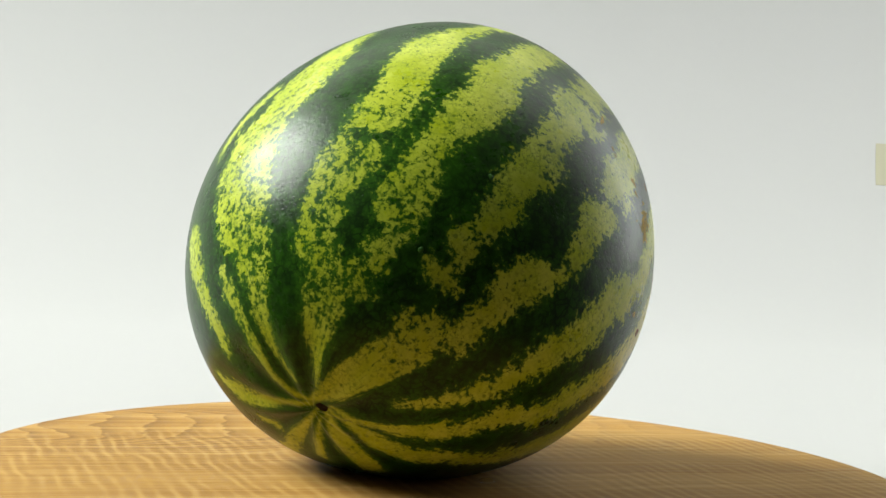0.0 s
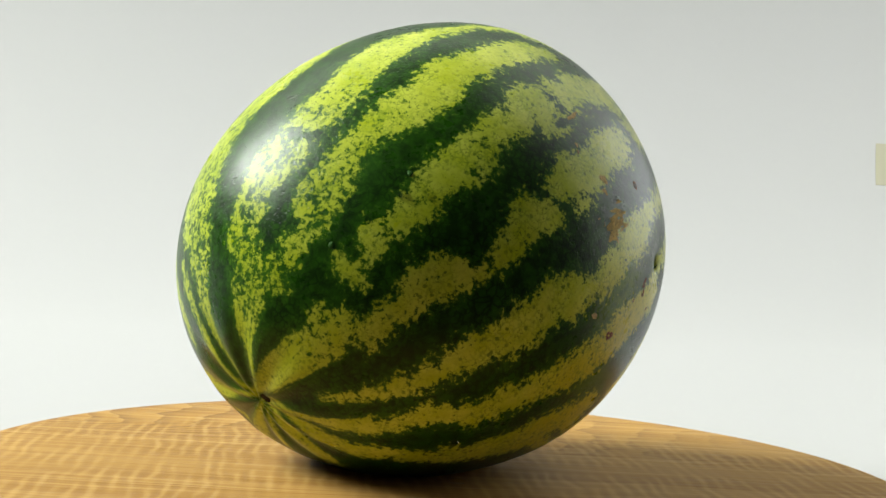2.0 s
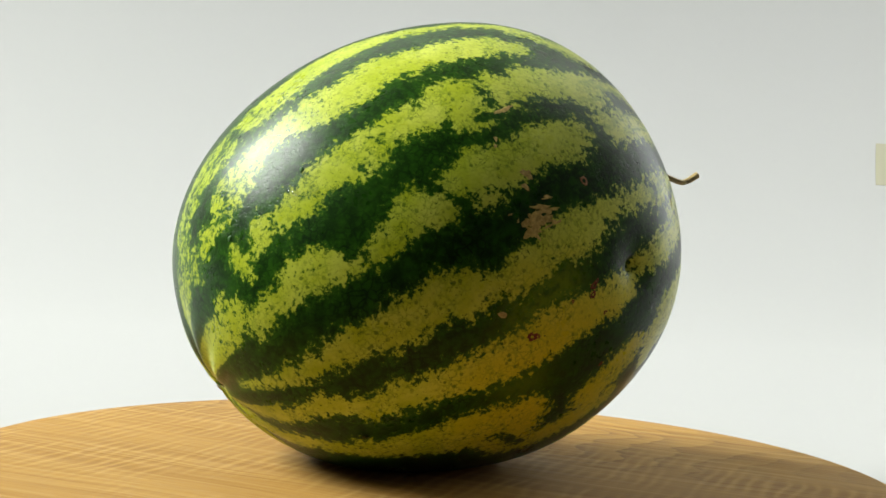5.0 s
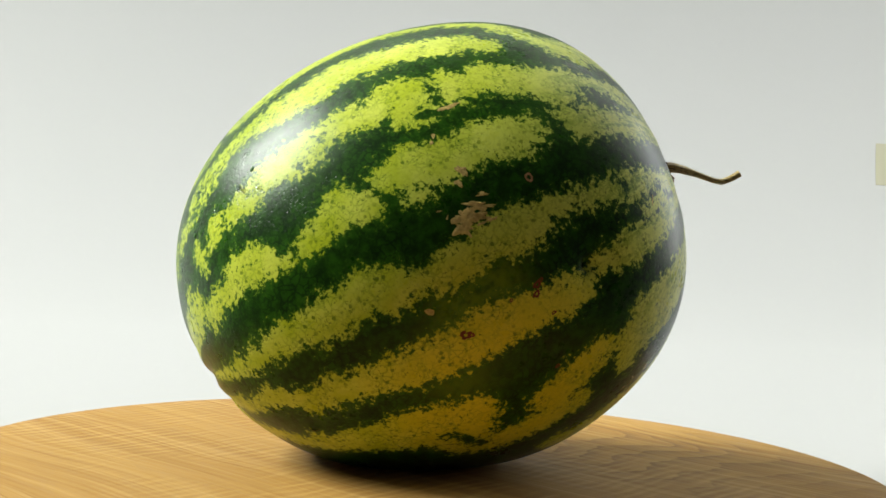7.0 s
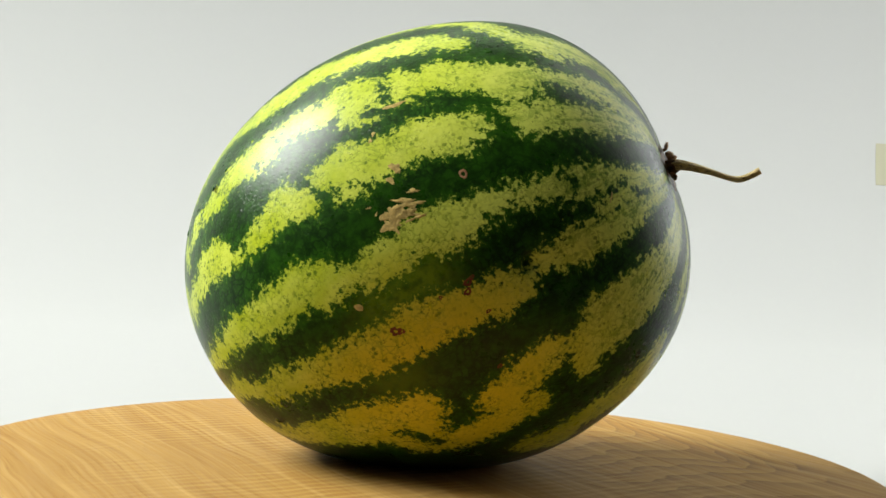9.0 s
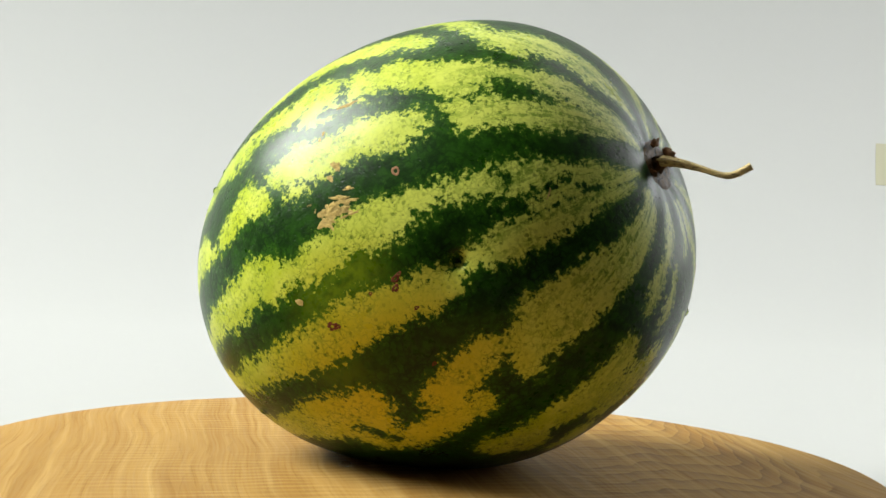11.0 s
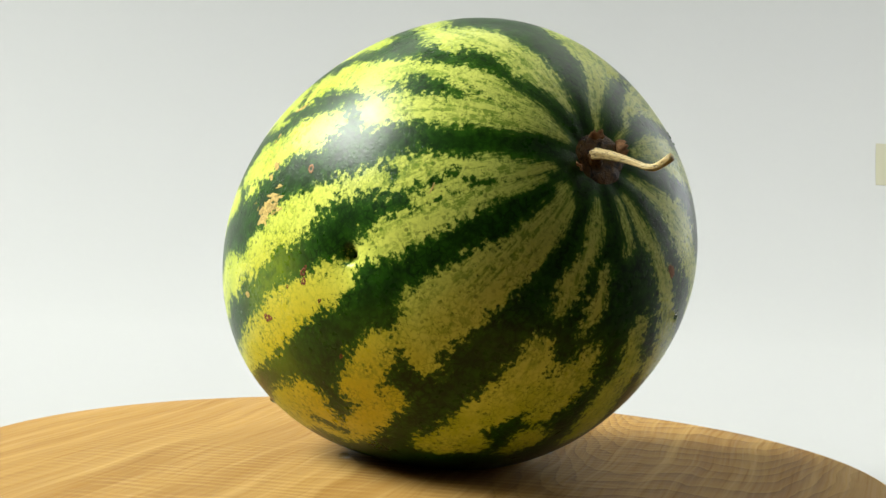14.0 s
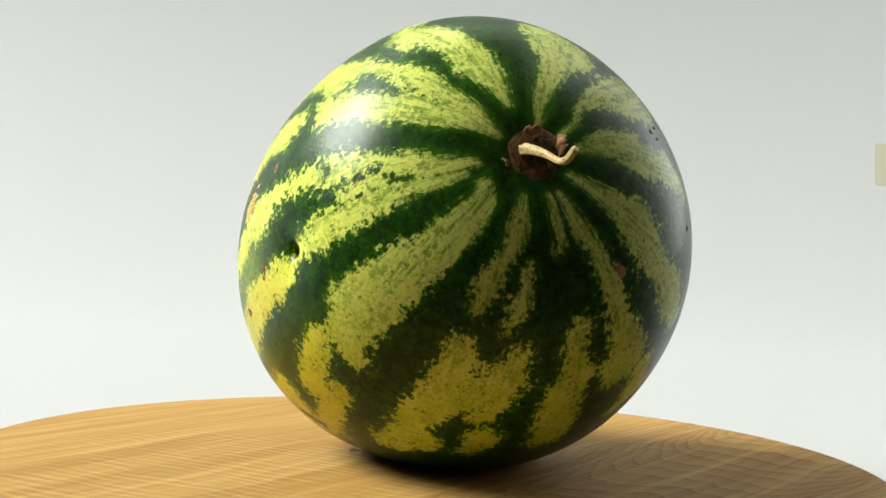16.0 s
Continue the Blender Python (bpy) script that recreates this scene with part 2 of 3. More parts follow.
def skin(d):
    """Radius of the finished fruit: body, hollows at both ends, a dimple, and soft ribs towards the ends."""
    r = melon_radius(d)
    r = r + pit(d, 0, 0, 0.0035, 0.011) + pit(d, 177.5, 64, 0.0016, 0.006) + pit(d, *DIMPLE, 0.0030, 0.0085) + pit(d, *DIMPLE, 0.0058, 0.0022)
    lon, s = np.arctan2(d[:, 1], d[:, 0]), np.sqrt(np.maximum(1 - d[:, 2] ** 2, 0))
    ribs = np.cos(11 * lon + 0.6) * np.exp(-((s - 0.22) / 0.16) ** 2) * np.where(d[:, 2] < 0, 0.7, 0.15)
    r = r + 0.0011 * ribs
    # cut flat underneath, where the body fitted to the view would sink into the board
    low = d @ np.array((MELON_X[2], MELON_Y[2], MELON_Z[2]))
    return np.where(low < -0.5, np.minimum(r, (0.0004 - MELON_AT[2]) / np.minimum(low, -0.5)), r)


PALE_BANDS, DARK_GAPS = [], []


def pale(*stops):
    """A pale band: stops of degrees from the stem end, degrees round, and half width in millimetres."""
    PALE_BANDS.append(stops)


def dark(*stops):
    DARK_GAPS.append(stops)


pale((133,-48,8.0), (138,-49,8.0), (142,-50,8.5), (146,-51,6.8), (150,-52,5.7), (155,-55,5.1), (158,-61,3.4))
pale((147,-33,1.9), (151,-33,4.1), (153,-32,4.4), (156,-32,3.1), (160,-33,2.6), (164,-34,2.7), (170,-39,2.8), (175,-31,2.3), (177,14,1.4))
pale((81,-9,4.0), (87,-10,6.8), (100,-11,13.6), (108,-13,15.9), (115,-16,12.5), (121,-20,18.2), (128,-21,20.4), (135,-21,18.9), (139,-21,16.4), (144,-17,10.7), (149,-17,9.9), (153,-17,6.8), (157,-18,5.3), (161,-18,3.1), (166,-18,2.0), (172,-10,1.2))
pale((104,-23,4.5), (109,-29,5.1), (113,-33,4.5), (117,-35,2.8))
pale((63,14,3.4), (75,14,5.7), (83,12,8.0), (92,11,12.3), (102,12,12.0), (109,13,11.7), (116,12,13.1), (121,11,10.9), (126,11,12.0), (130,9,11.9), (134,8,10.1), (139,8,9.3), (144,8,8.5), (148,12,9.2), (152,17,10.5), (156,17,9.4), (161,17,7.4), (165,19,3.6), (170,23,1.9), (175,35,1.0))
pale((148,24,6.5), (150,30,4.2))
pale((59,33,5.7), (64,30,8.0), (71,30,10.2), (79,29,8.8), (85,29,11.1), (92,28,12.1), (99,30,12.2), (106,29,12.3), (111,27,10.0), (116,26,9.1), (122,25,11.5), (128,26,12.8), (133,27,11.6), (136,30,7.4))
pale((141,28,4.9), (144,30,4.1))
pale((140,29,5.5), (144,31,3.5))
pale((78,45,9.1), (83,43,9.3), (90,46,8.4), (95,45,8.9), (100,45,7.7), (106,47,11.4), (110,46,11.1), (117,46,8.5), (122,47,8.5), (126,47,6.8))
pale((131,45,5.8), (134,47,5.2))
pale((139,44,4.1), (139,49,4.5), (139,52,3.0))
pale((177,11,2.0), (170,47,7.0), (164,51,9.4), (158,55,10.8), (152,56,10.5), (147,58,7.4))
pale((150,52,7.9), (146,60,6.7), (146,65,3.8))
pale((69,48,9.4), (61,47,8.0), (55,48,9.8), (51,50,12.6), (48,54,8.1))
pale((43,49,2.9), (35,50,4.5), (30,55,5.7))
pale((72,42,4.1), (70,47,9.5), (72,50,4.3))
pale((45,48,8.5), (38,48,3.7), (33,46,5.4), (27,47,6.3), (22,51,6.4), (16,51,4.9), (10,54,2.9))
pale((51,58,5.2), (47,64,8.6), (41,64,7.9), (33,65,8.6), (26,64,8.3), (20,64,6.3), (13,59,4.2), (8,58,2.4))
pale((45,49,10.1), (55,48,9.3), (63,46,11.4), (70,47,6.8), (76,49,9.1), (83,50,9.1))
pale((59,63,8.4), (64,64,10.2), (70,62,10.3), (76,64,9.9), (84,63,11.2), (90,62,11.3), (93,62,7.8))
pale((90,69,3.9), (86,70,2.2))
pale((99,67,7.0), (104,64,10.5), (110,66,7.2), (115,68,5.7))
pale((119,68,4.1), (122,67,5.6), (126,64,9.7), (130,62,9.3), (135,64,7.3), (141,64,6.8), (145,66,4.8))
pale((80,84,8.4), (74,85,11.1), (68,85,10.0), (61,84,7.2), (55,85,6.4), (48,86,5.7))
pale((46,87,7.1), (41,87,8.2), (35,89,7.1), (29,91,5.0), (24,94,5.8), (19,99,4.4), (11,104,1.8))
pale((38,98,4.7), (30,98,3.7))
pale((55,102,5.2), (53,102,6.3), (47,103,7.5), (41,104,7.0), (35,104,6.0), (29,105,5.0), (22,107,3.5), (14,110,1.6))
pale((85,86,10.0), (91,87,8.9))
pale((95,86,4.2), (101,85,10.0), (107,83,10.6), (113,84,10.2), (121,84,8.7), (130,84,7.8), (137,86,6.0), (144,88,3.9))
pale((61,103,2.5), (63,104,5.6), (69,105,7.9), (74,104,10.0), (81,103,11.1), (87,103,11.1), (96,104,11.9), (104,104,10.4), (112,103,8.8), (119,103,7.9), (128,104,6.9), (136,102,6.7), (142,98,5.1))
pale((34,130,10.2), (43,127,10.4), (50,127,12.0), (55,130,10.5), (59,135,6.6))
pale((12,128,3.5), (14,137,5.3), (20,137,7.6), (27,136,9.3), (34,134,11.6), (41,132,12.5), (49,131,12.9), (56,132,9.7), (58,137,5.8))
pale((59,128,4.1), (64,125,7.3), (71,127,9.8), (80,130,10.9), (79,136,9.3), (94,138,8.0))
pale((73,137,7.1), (80,138,6.1))
pale((114,121,12.5), (106,126,19.3), (104,134,11.4), (97,138,8.0))
pale((99,124,13.5), (107,126,11.6), (114,125,11.0), (123,123,12.3), (132,123,9.1), (138,121,5.7))
pale((43,158,4.8), (46,161,8.6), (52,162,13.2), (58,161,13.0), (65,158,8.5), (73,156,8.7), (82,156,7.4))
pale((42,-180,5.1), (48,177,10.2), (54,173,12.5))
pale((42,161,4.2), (48,160,7.3), (53,163,10.8), (53,171,14.1), (50,176,10.3), (44,-180,3.8))
pale((62,157,8.1), (70,155,6.6))
pale((60,173,6.8))
pale((82,154,9.1), (76,161,10.2))
pale((70,176,9.9), (76,173,4.5))
pale((10,170,1.6), (16,170,5.1), (20,168,3.9), (24,164,3.9), (29,162,5.8), (33,160,4.2))
pale((24,178,3.3), (29,177,3.8), (33,175,3.3), (37,173,1.9))
pale((10,-158,1.4), (14,-161,2.3), (18,-162,1.7), (21,-165,1.1))
pale((10,-147,1.5), (14,-147,2.7), (18,-147,4.1), (23,-144,3.9), (27,-144,4.6), (32,-144,5.4), (38,-144,6.1), (45,-143,9.9), (52,-144,14.8), (56,-147,8.0))
pale((60,-136,6.8), (70,-138,10.2), (74,-143,5.7))
pale((37,-160,4.2), (43,-162,5.6), (50,-161,9.2), (54,-164,11.3), (61,-165,11.8), (71,-165,11.4))
pale((9,-117,1.5), (15,-116,3.7), (22,-116,7.2), (27,-116,12.2), (33,-120,11.5), (40,-120,8.0), (47,-120,12.5), (58,-119,5.7))
pale((11,-79,2.3), (18,-77,7.7), (24,-80,10.8), (30,-84,10.1), (36,-83,9.7), (43,-86,5.1))
pale((8,-56,1.1), (12,-53,1.6), (17,-45,2.4), (22,-47,5.9), (29,-51,12.9), (35,-54,14.8), (38,-58,6.8))
pale((7,-18,1.4), (12,-15,3.3), (17,-17,5.2), (24,-21,8.4), (31,-21,18.2), (36,-15,14.2))
pale((11,19,1.9), (18,20,7.3), (23,23,10.0), (30,22,8.6), (37,26,11.4), (43,29,10.2))
pale((7,60,1.5), (10,55,3.0), (14,52,5.1))
pale((153,-87,3.4), (159,-89,7.4), (166,-90,5.1), (174,-74,2.3), (178,13,1.3))
pale((153,-139,6.3), (169,-140,3.9), (177,-148,1.9), (178,61,0.8))
pale((162,-162,4.5), (172,-170,2.1), (178,134,1.0))
pale((177,76,1.3), (172,150,5.7), (166,161,8.0), (158,164,8.0))
pale((176,80,1.4), (170,115,3.4), (165,125,6.5), (158,128,7.4), (150,123,6.8), (141,125,6.2), (134,125,6.2))
pale((175,72,1.3), (171,98,2.7), (167,102,3.1), (162,103,2.2))
pale((162,-114,4.0), (165,-122,3.4))
pale((161,82,1.8), (153,85,3.2), (146,86,4.3), (139,86,6.2), (133,85,7.1), (127,84,7.6), (121,86,8.2), (114,85,9.4), (108,83,10.9), (103,86,9.0))
pale((101,83,5.3), (98,84,3.2))
pale((168,101,1.7), (160,105,5.7), (152,104,7.0), (145,101,5.7), (138,101,5.4), (131,104,7.2), (123,102,8.2))
pale((137,48,3.6), (140,50,2.3), (140,45,3.0))
pale((132,44,4.5), (132,48,3.7))
dark((89,124,2.6), (92,132,2.5))
dark((107,128,2.3), (102,134,3.4), (100,136,2.3))
dark((90,123,2.2), (92,129,2.2))
dark((62,87,3.2), (56,90,5.9), (50,91,4.3), (44,92,1.6))
dark((38,94,2.6))
dark((40,54,6.3), (33,55,4.0))
dark((102,47,2.8))
dark((108,50,2.4))
pale((71,102,4.3), (66,102,3.5), (60,103,2.1), (58,103,1.3))
pale((55,103,2.1), (50,105,5.2), (43,105,6.2))
# dark skin beside the dimple, with the hollow's shade painted in
dark((64,99,1.9), (61,99,4.1), (56,97,4.4), (51,97,4.3), (45,96,2.4), (41,94,1.3))
dark((37,94,2.1), (33,93,2.4), (30,93,1.4))
dark((45,83,1.3), (43,86,2.4), (43,88,1.3))
pale((56,103,1.4), (50,104,3.8), (44,106,4.6), (37,107,4.6), (31,107,4.2))
pale((58,104,2.5), (62,106,5.6), (68,108,5.0))
# more dark skin at the dimple's edge, again deepened for its shade
dark((60,99,3.9), (62,95,6.1), (58,93,6.7), (52,93,5.0), (47,92,2.5))
dark((66,96,4.4), (59,101,2.8))
dark((51,112,5.0), (60,112,6.7), (58,106,1.7))
dark((80,52,3.3), (73,53,4.4), (64,53,5.6), (57,56,5.6), (51,58,2.8))
dark((76,44,1.9), (76,49,3.3))
dark((109,58,2.8), (100,57,3.9), (95,58,3.9), (86,54,3.9))
dark((44,54,2.2), (38,58,3.3), (29,57,1.7))
dark((63,90,3.9), (56,92,6.1), (49,94,4.4), (45,94,1.7))
dark((122,5,2.8), (122,12,2.8), (119,20,3.3))
dark((132,18,3.9), (124,20,4.4), (112,21,5.0), (100,21,4.4))
dark((143,14,3.3), (136,19,3.3))
pale((64,16,4.0), (57,17,6.5), (50,24,7.5), (44,30,6.5), (37,35,4.0))


def band_field(v, bands):
    """Millimetres inside (+) or outside (-) the nearest band, for points v on the skin."""
    best = np.full(len(v), -40.0)
    for stops in bands:
        s = np.array(stops, float)
        c = on_skin(s[:, 0], s[:, 1])
        h = s[:, 2]
        if len(c) == 1:
            c, h = np.repeat(c, 2, 0), np.repeat(h, 2)
        for a, b, ha, hb in zip(c, c[1:], h, h[1:]):
            e = b - a
            near = np.linalg.norm(v - (a + b) / 2, axis=1) < np.linalg.norm(e) / 2 + 0.045
            q = v[near]
            k = np.clip((q - a) @ e / max(e @ e, 1e-12), 0, 1)
            dist = np.linalg.norm(q - a - k[:, None] * e, axis=1) * 1000
            best[near] = np.maximum(best[near], ha + (hb - ha) * k - dist)
    return best


def rind_material():
    """Glossy rind: ragged pale bands, freckled and veined, on mottled dark green; yellow where it lay on the soil."""
    mat, nt, p = nodes_of("rind")
    w = Web(nt)
    at = w.place()
    field = w.attribute("pale").outputs["Fac"]
    ground = w.attribute("ground").outputs["Fac"]
    flow = w.attribute("flow").outputs["Vector"]
    polar = w.attribute("polar").outputs["Fac"]
    n1 = w.noise(at, 110.0, 2, 0.5, 0.3)
    n2 = w.noise(at, 330.0, 5, 0.7, 0.2)
    s1 = w.noise(flow, 420.0, 5, 0.65)
    s2 = w.noise(at, 500.0, 3, 0.6)
    rag = w.math("MULTIPLY_ADD", w.math("SUBTRACT", n1, 0.5), 9.0, w.math("MULTIPLY", w.math("SUBTRACT", n2, 0.5), 30.0))
    streak = w.math("MULTIPLY_ADD", w.math("SUBTRACT", s1, 0.5), 17.0, w.math("MULTIPLY", w.math("SUBTRACT", s2, 0.5), 9.0))
    mixrag = w.nt.nodes.new("ShaderNodeMix")
    for s, v in zip((mixrag.inputs[0], mixrag.inputs[2], mixrag.inputs[3]), (polar, rag, streak)):
        w.set(s, v)
    shy = w.attribute("mottle").outputs["Fac"]
    inside = w.math("MINIMUM", field, w.math("MULTIPLY_ADD", shy, -5.2, 6.2))
    v = w.math("MULTIPLY_ADD", mixrag.outputs[0], w.attribute("taper").outputs["Fac"], inside)
    v = w.math("ADD", w.attribute("trim").outputs["Fac"], v)
    mask = w.step(v, -1.3, 1.8)
    halo = w.step(v, -8.0, 0.3)
    halo = w.math("MULTIPLY", halo, halo)
    # freckles and a net of veins in the pale skin
    freck = w.put("ShaderNodeTexVoronoi", Vector=at, Scale=250.0)
    speck = w.math("MULTIPLY_ADD", w.math("SUBTRACT", w.noise(at, 900.0, 2), 0.5), 0.35, freck.outputs["Distance"])
    dots = w.step(speck, 0.19, 0.33, 1.0, 0.0)
    lots = w.step(w.noise(at, 75.0, 3), 0.38, 0.62)
    pick = w.step(w.put("ShaderNodeSeparateColor", Color=freck.outputs["Color"]).outputs[0], 0.25, 0.4)
    dots = w.math("MULTIPLY", w.math("MULTIPLY", dots, pick), w.math("MULTIPLY_ADD", lots, 0.6, 0.35))
    blot = w.step(w.noise(at, 620.0, 4, 0.7), 0.545, 0.63)
    dots = w.math("MAXIMUM", dots, w.math("MULTIPLY", blot, w.math("MULTIPLY_ADD", lots, 0.55, 0.2)))
    warp = w.nt.nodes.new("ShaderNodeVectorMath")
    warp.operation = "MULTIPLY_ADD"
    w.set(warp.inputs[0], w.put("ShaderNodeTexNoise", Vector=at, Scale=150.0, Detail=3.0).outputs["Color"])
    warp.inputs[1].default_value = (0.008, 0.008, 0.008)
    w.set(warp.inputs[2], at)
    cell = w.nt.nodes.new("ShaderNodeTexVoronoi")
    cell.feature = "DISTANCE_TO_EDGE"
    w.set(cell.inputs["Vector"], warp.outputs[0])
    cell.inputs["Scale"].default_value = 230.0
    vein = w.step(cell.outputs["Distance"], 0.0, 0.16, 1.0, 0.0)
    patch = w.noise(at, 60.0, 4)
    lightc = w.mix(w.step(patch, 0.3, 0.7), (0.37, 0.44, 0.014, 1), (0.53, 0.58, 0.075, 1))
    ends = w.attribute("stem_end").outputs["Fac"]
    lightc = w.mix(w.math("MULTIPLY", ends, 0.6), lightc, (0.60, 0.62, 0.190, 1))
    # pale skin: darker towards the blossom end, lighter round the dimple
    lightc = w.mix(w.math("MULTIPLY", shy, 0.62), lightc, (0.250, 0.310, 0.011, 1))
    dimple_tone = w.attribute("dimple_tone").outputs["Fac"]
    lightc = w.mix(w.math("MULTIPLY", dimple_tone, 0.8), lightc, (0.660, 0.690, 0.120, 1))
    lightc = w.mix(w.math("MULTIPLY", ground, 0.8), lightc, (0.600, 0.470, 0.010, 1))
    green = w.mix(w.step(w.noise(at, 170.0, 5, 0.6), 0.3, 0.75), (0.0050, 0.0240, 0.0006, 1), (0.0170, 0.0700, 0.0022, 1))
    green = w.mix(w.math("MULTIPLY", vein, w.step(w.noise(at, 50.0, 3), 0.35, 0.65, 0.15, 0.75)), green, (0.0010, 0.0085, 0.0008, 1))
    mid = (0.040, 0.125, 0.006, 1)
    green = w.mix(w.math("MULTIPLY", ground, 0.06), green, (0.09, 0.11, 0.005, 1))
    green = w.mix(w.math("MULTIPLY", w.attribute("flush").outputs["Fac"], w.step(w.noise(at, 200.0, 4), 0.25, 0.6, 0.35, 1.0)), green, (0.150, 0.215, 0.006, 1))
    green = w.mix(w.math("MULTIPLY", halo, 0.62), green, mid)
    lightc = w.mix(w.math("MULTIPLY", dots, 0.80), lightc, (0.035, 0.09, 0.004, 1))
    lightc = w.mix(w.math("MULTIPLY", vein, w.math("MULTIPLY_ADD", lots, 0.35, 0.10)), lightc, (0.12, 0.21, 0.011, 1))
    # broken dark streaks that run towards the stem in its pale bands
    run = w.noise(flow, 330.0, 4, 0.7, 0.15)
    torn = w.math("MULTIPLY", w.step(run, 0.48, 0.56), w.step(w.noise(at, 260.0, 5, 0.75), 0.44, 0.53))
    lightc = w.mix(w.math("MULTIPLY", w.math("MULTIPLY", torn, ends), 0.75), lightc, (0.09, 0.19, 0.010, 1))
    w.set(p.inputs["Base Color"], w.mix(mask, green, lightc))
    # waxy bloom: a broad sheen, uneven in blotches
    w.set(p.inputs["Roughness"], w.math("MULTIPLY_ADD", w.noise(at, 45.0, 3), 0.10, w.math("MULTIPLY_ADD", w.noise(at, 300.0, 3), 0.06, 0.21)))
    p.inputs["Specular IOR Level"].default_value = 0.20
    p.inputs["IOR"].default_value = 1.43
    h = w.math("MULTIPLY_ADD", w.noise(at, 700.0, 3), 0.45, w.math("MULTIPLY", w.noise(at, 60.0, 2), 1.2))
    h = w.math("MULTIPLY_ADD", dots, -0.35, h)
    pore = w.put("ShaderNodeTexVoronoi", Vector=at, Scale=420.0)
    few = w.step(w.put("ShaderNodeSeparateColor", Color=pore.outputs["Color"]).outputs[1], 0.55, 0.65)
    h = w.math("MULTIPLY_ADD", w.math("MULTIPLY", w.step(pore.outputs["Distance"], 0.05, 0.26, 1.0, 0.0), few), -0.9, h)
    w.set(p.inputs["Normal"], w.bump(h, 0.25, 0.0007))
    return mat


M_RIND = rind_material()


def watermelon():
    n, m = 330, 640
    pol, lon = np.meshgrid(np.linspace(0, 180, n + 2)[1:-1], np.linspace(0, 360, m, endpoint=False), indexing="ij")
    d = np.vstack([unit(pol.ravel(), lon.ravel()), [[0, 0, 1], [0, 0, -1]]])
    v = d * skin(d)[:, None]
    i, j = np.meshgrid(np.arange(n - 1), np.arange(m), indexing="ij")
    k = (j + 1) % m
    quads = np.stack([i * m + j, (i + 1) * m + j, (i + 1) * m + k, i * m + k], -1).reshape(-1, 4).tolist()
    top, low = n * m, n * m + 1
    quads += [(top, j, (j + 1) % m) for j in range(m)] + [(low, (n - 1) * m + (j + 1) % m, (n - 1) * m + j) for j in range(m)]
    me = bpy.data.meshes.new("watermelon")
    me.from_pydata(v.tolist(), [], quads)
    me.materials.append(M_RIND)
    me.polygons.foreach_set("use_smooth", [True] * len(me.polygons))
    plainv = d * melon_radius(d)[:, None]
    field = band_field(plainv, PALE_BANDS)
    field = np.minimum(field, -band_field(plainv, DARK_GAPS))
    spot = unit(np.float64(88.0), np.float64(118.0))
    ang = np.degrees(np.arccos(np.clip(d @ spot, -1, 1)))
    ground = np.clip(1.1 - (ang / 34.0) ** 2, 0, 1)
    s = np.sqrt(np.maximum(1 - d[:, 2] ** 2, 0))
    polar = np.clip((0.55 - s) / 0.3, 0, 1) * 0.9
    a = np.arctan2(d[:, 1], d[:, 0])
    flow = np.stack([0.06 * np.cos(a), 0.06 * np.sin(a), 0.02 * np.arccos(np.clip(d[:, 2], -1, 1))], -1)
    mottle = np.clip(1.3 - np.degrees(np.arccos(np.clip(d @ unit(np.float64(140.0), np.float64(5.0)), -1, 1))) / 46.0, 0, 1)
    stem_end = np.clip((0.92 - s) / 0.35, 0, 1) * (d[:, 2] > 0)
    taper = np.clip(s / 0.38, 0.14, 1.0)
    trim = taper * np.clip(0.3 + 1.2 * (d[:, 2] - 0.15), -1.0, 0.2)
    def near(pol, lon, wide):
        return np.exp(-0.5 * (np.degrees(np.arccos(np.clip(d @ unit(np.float64(pol), np.float64(lon)), -1, 1))) / wide) ** 2)

    flush = np.clip(near(81, 93.5, 5.0) + 0.8 * near(92, 96, 5.0) + 0.5 * near(98, 112, 6.0), 0, 1) * 0.95
    # where the pale skin is lighter: round the dimple and on towards the stem
    dimple_tone = np.clip(near(62, 95, 20.0) + 0.6 * near(30, 100, 18.0), 0, 1)
    for name, values in (("pale", field), ("ground", ground), ("polar", polar), ("mottle", mottle), ("stem_end", stem_end), ("taper", taper), ("trim", trim), ("flush", flush), ("dimple_tone", dimple_tone)):
        me.attributes.new(name, "FLOAT", "POINT").data.foreach_set("value", values.astype(np.float32))
    me.attributes.new("flow", "FLOAT_VECTOR", "POINT").data.foreach_set("vector", flow.astype(np.float32).ravel())
    return tagged(new("watermelon", me), "glossy green watermelon with ragged pale stripes lying on the board", "watermelon")


MELON = watermelon()


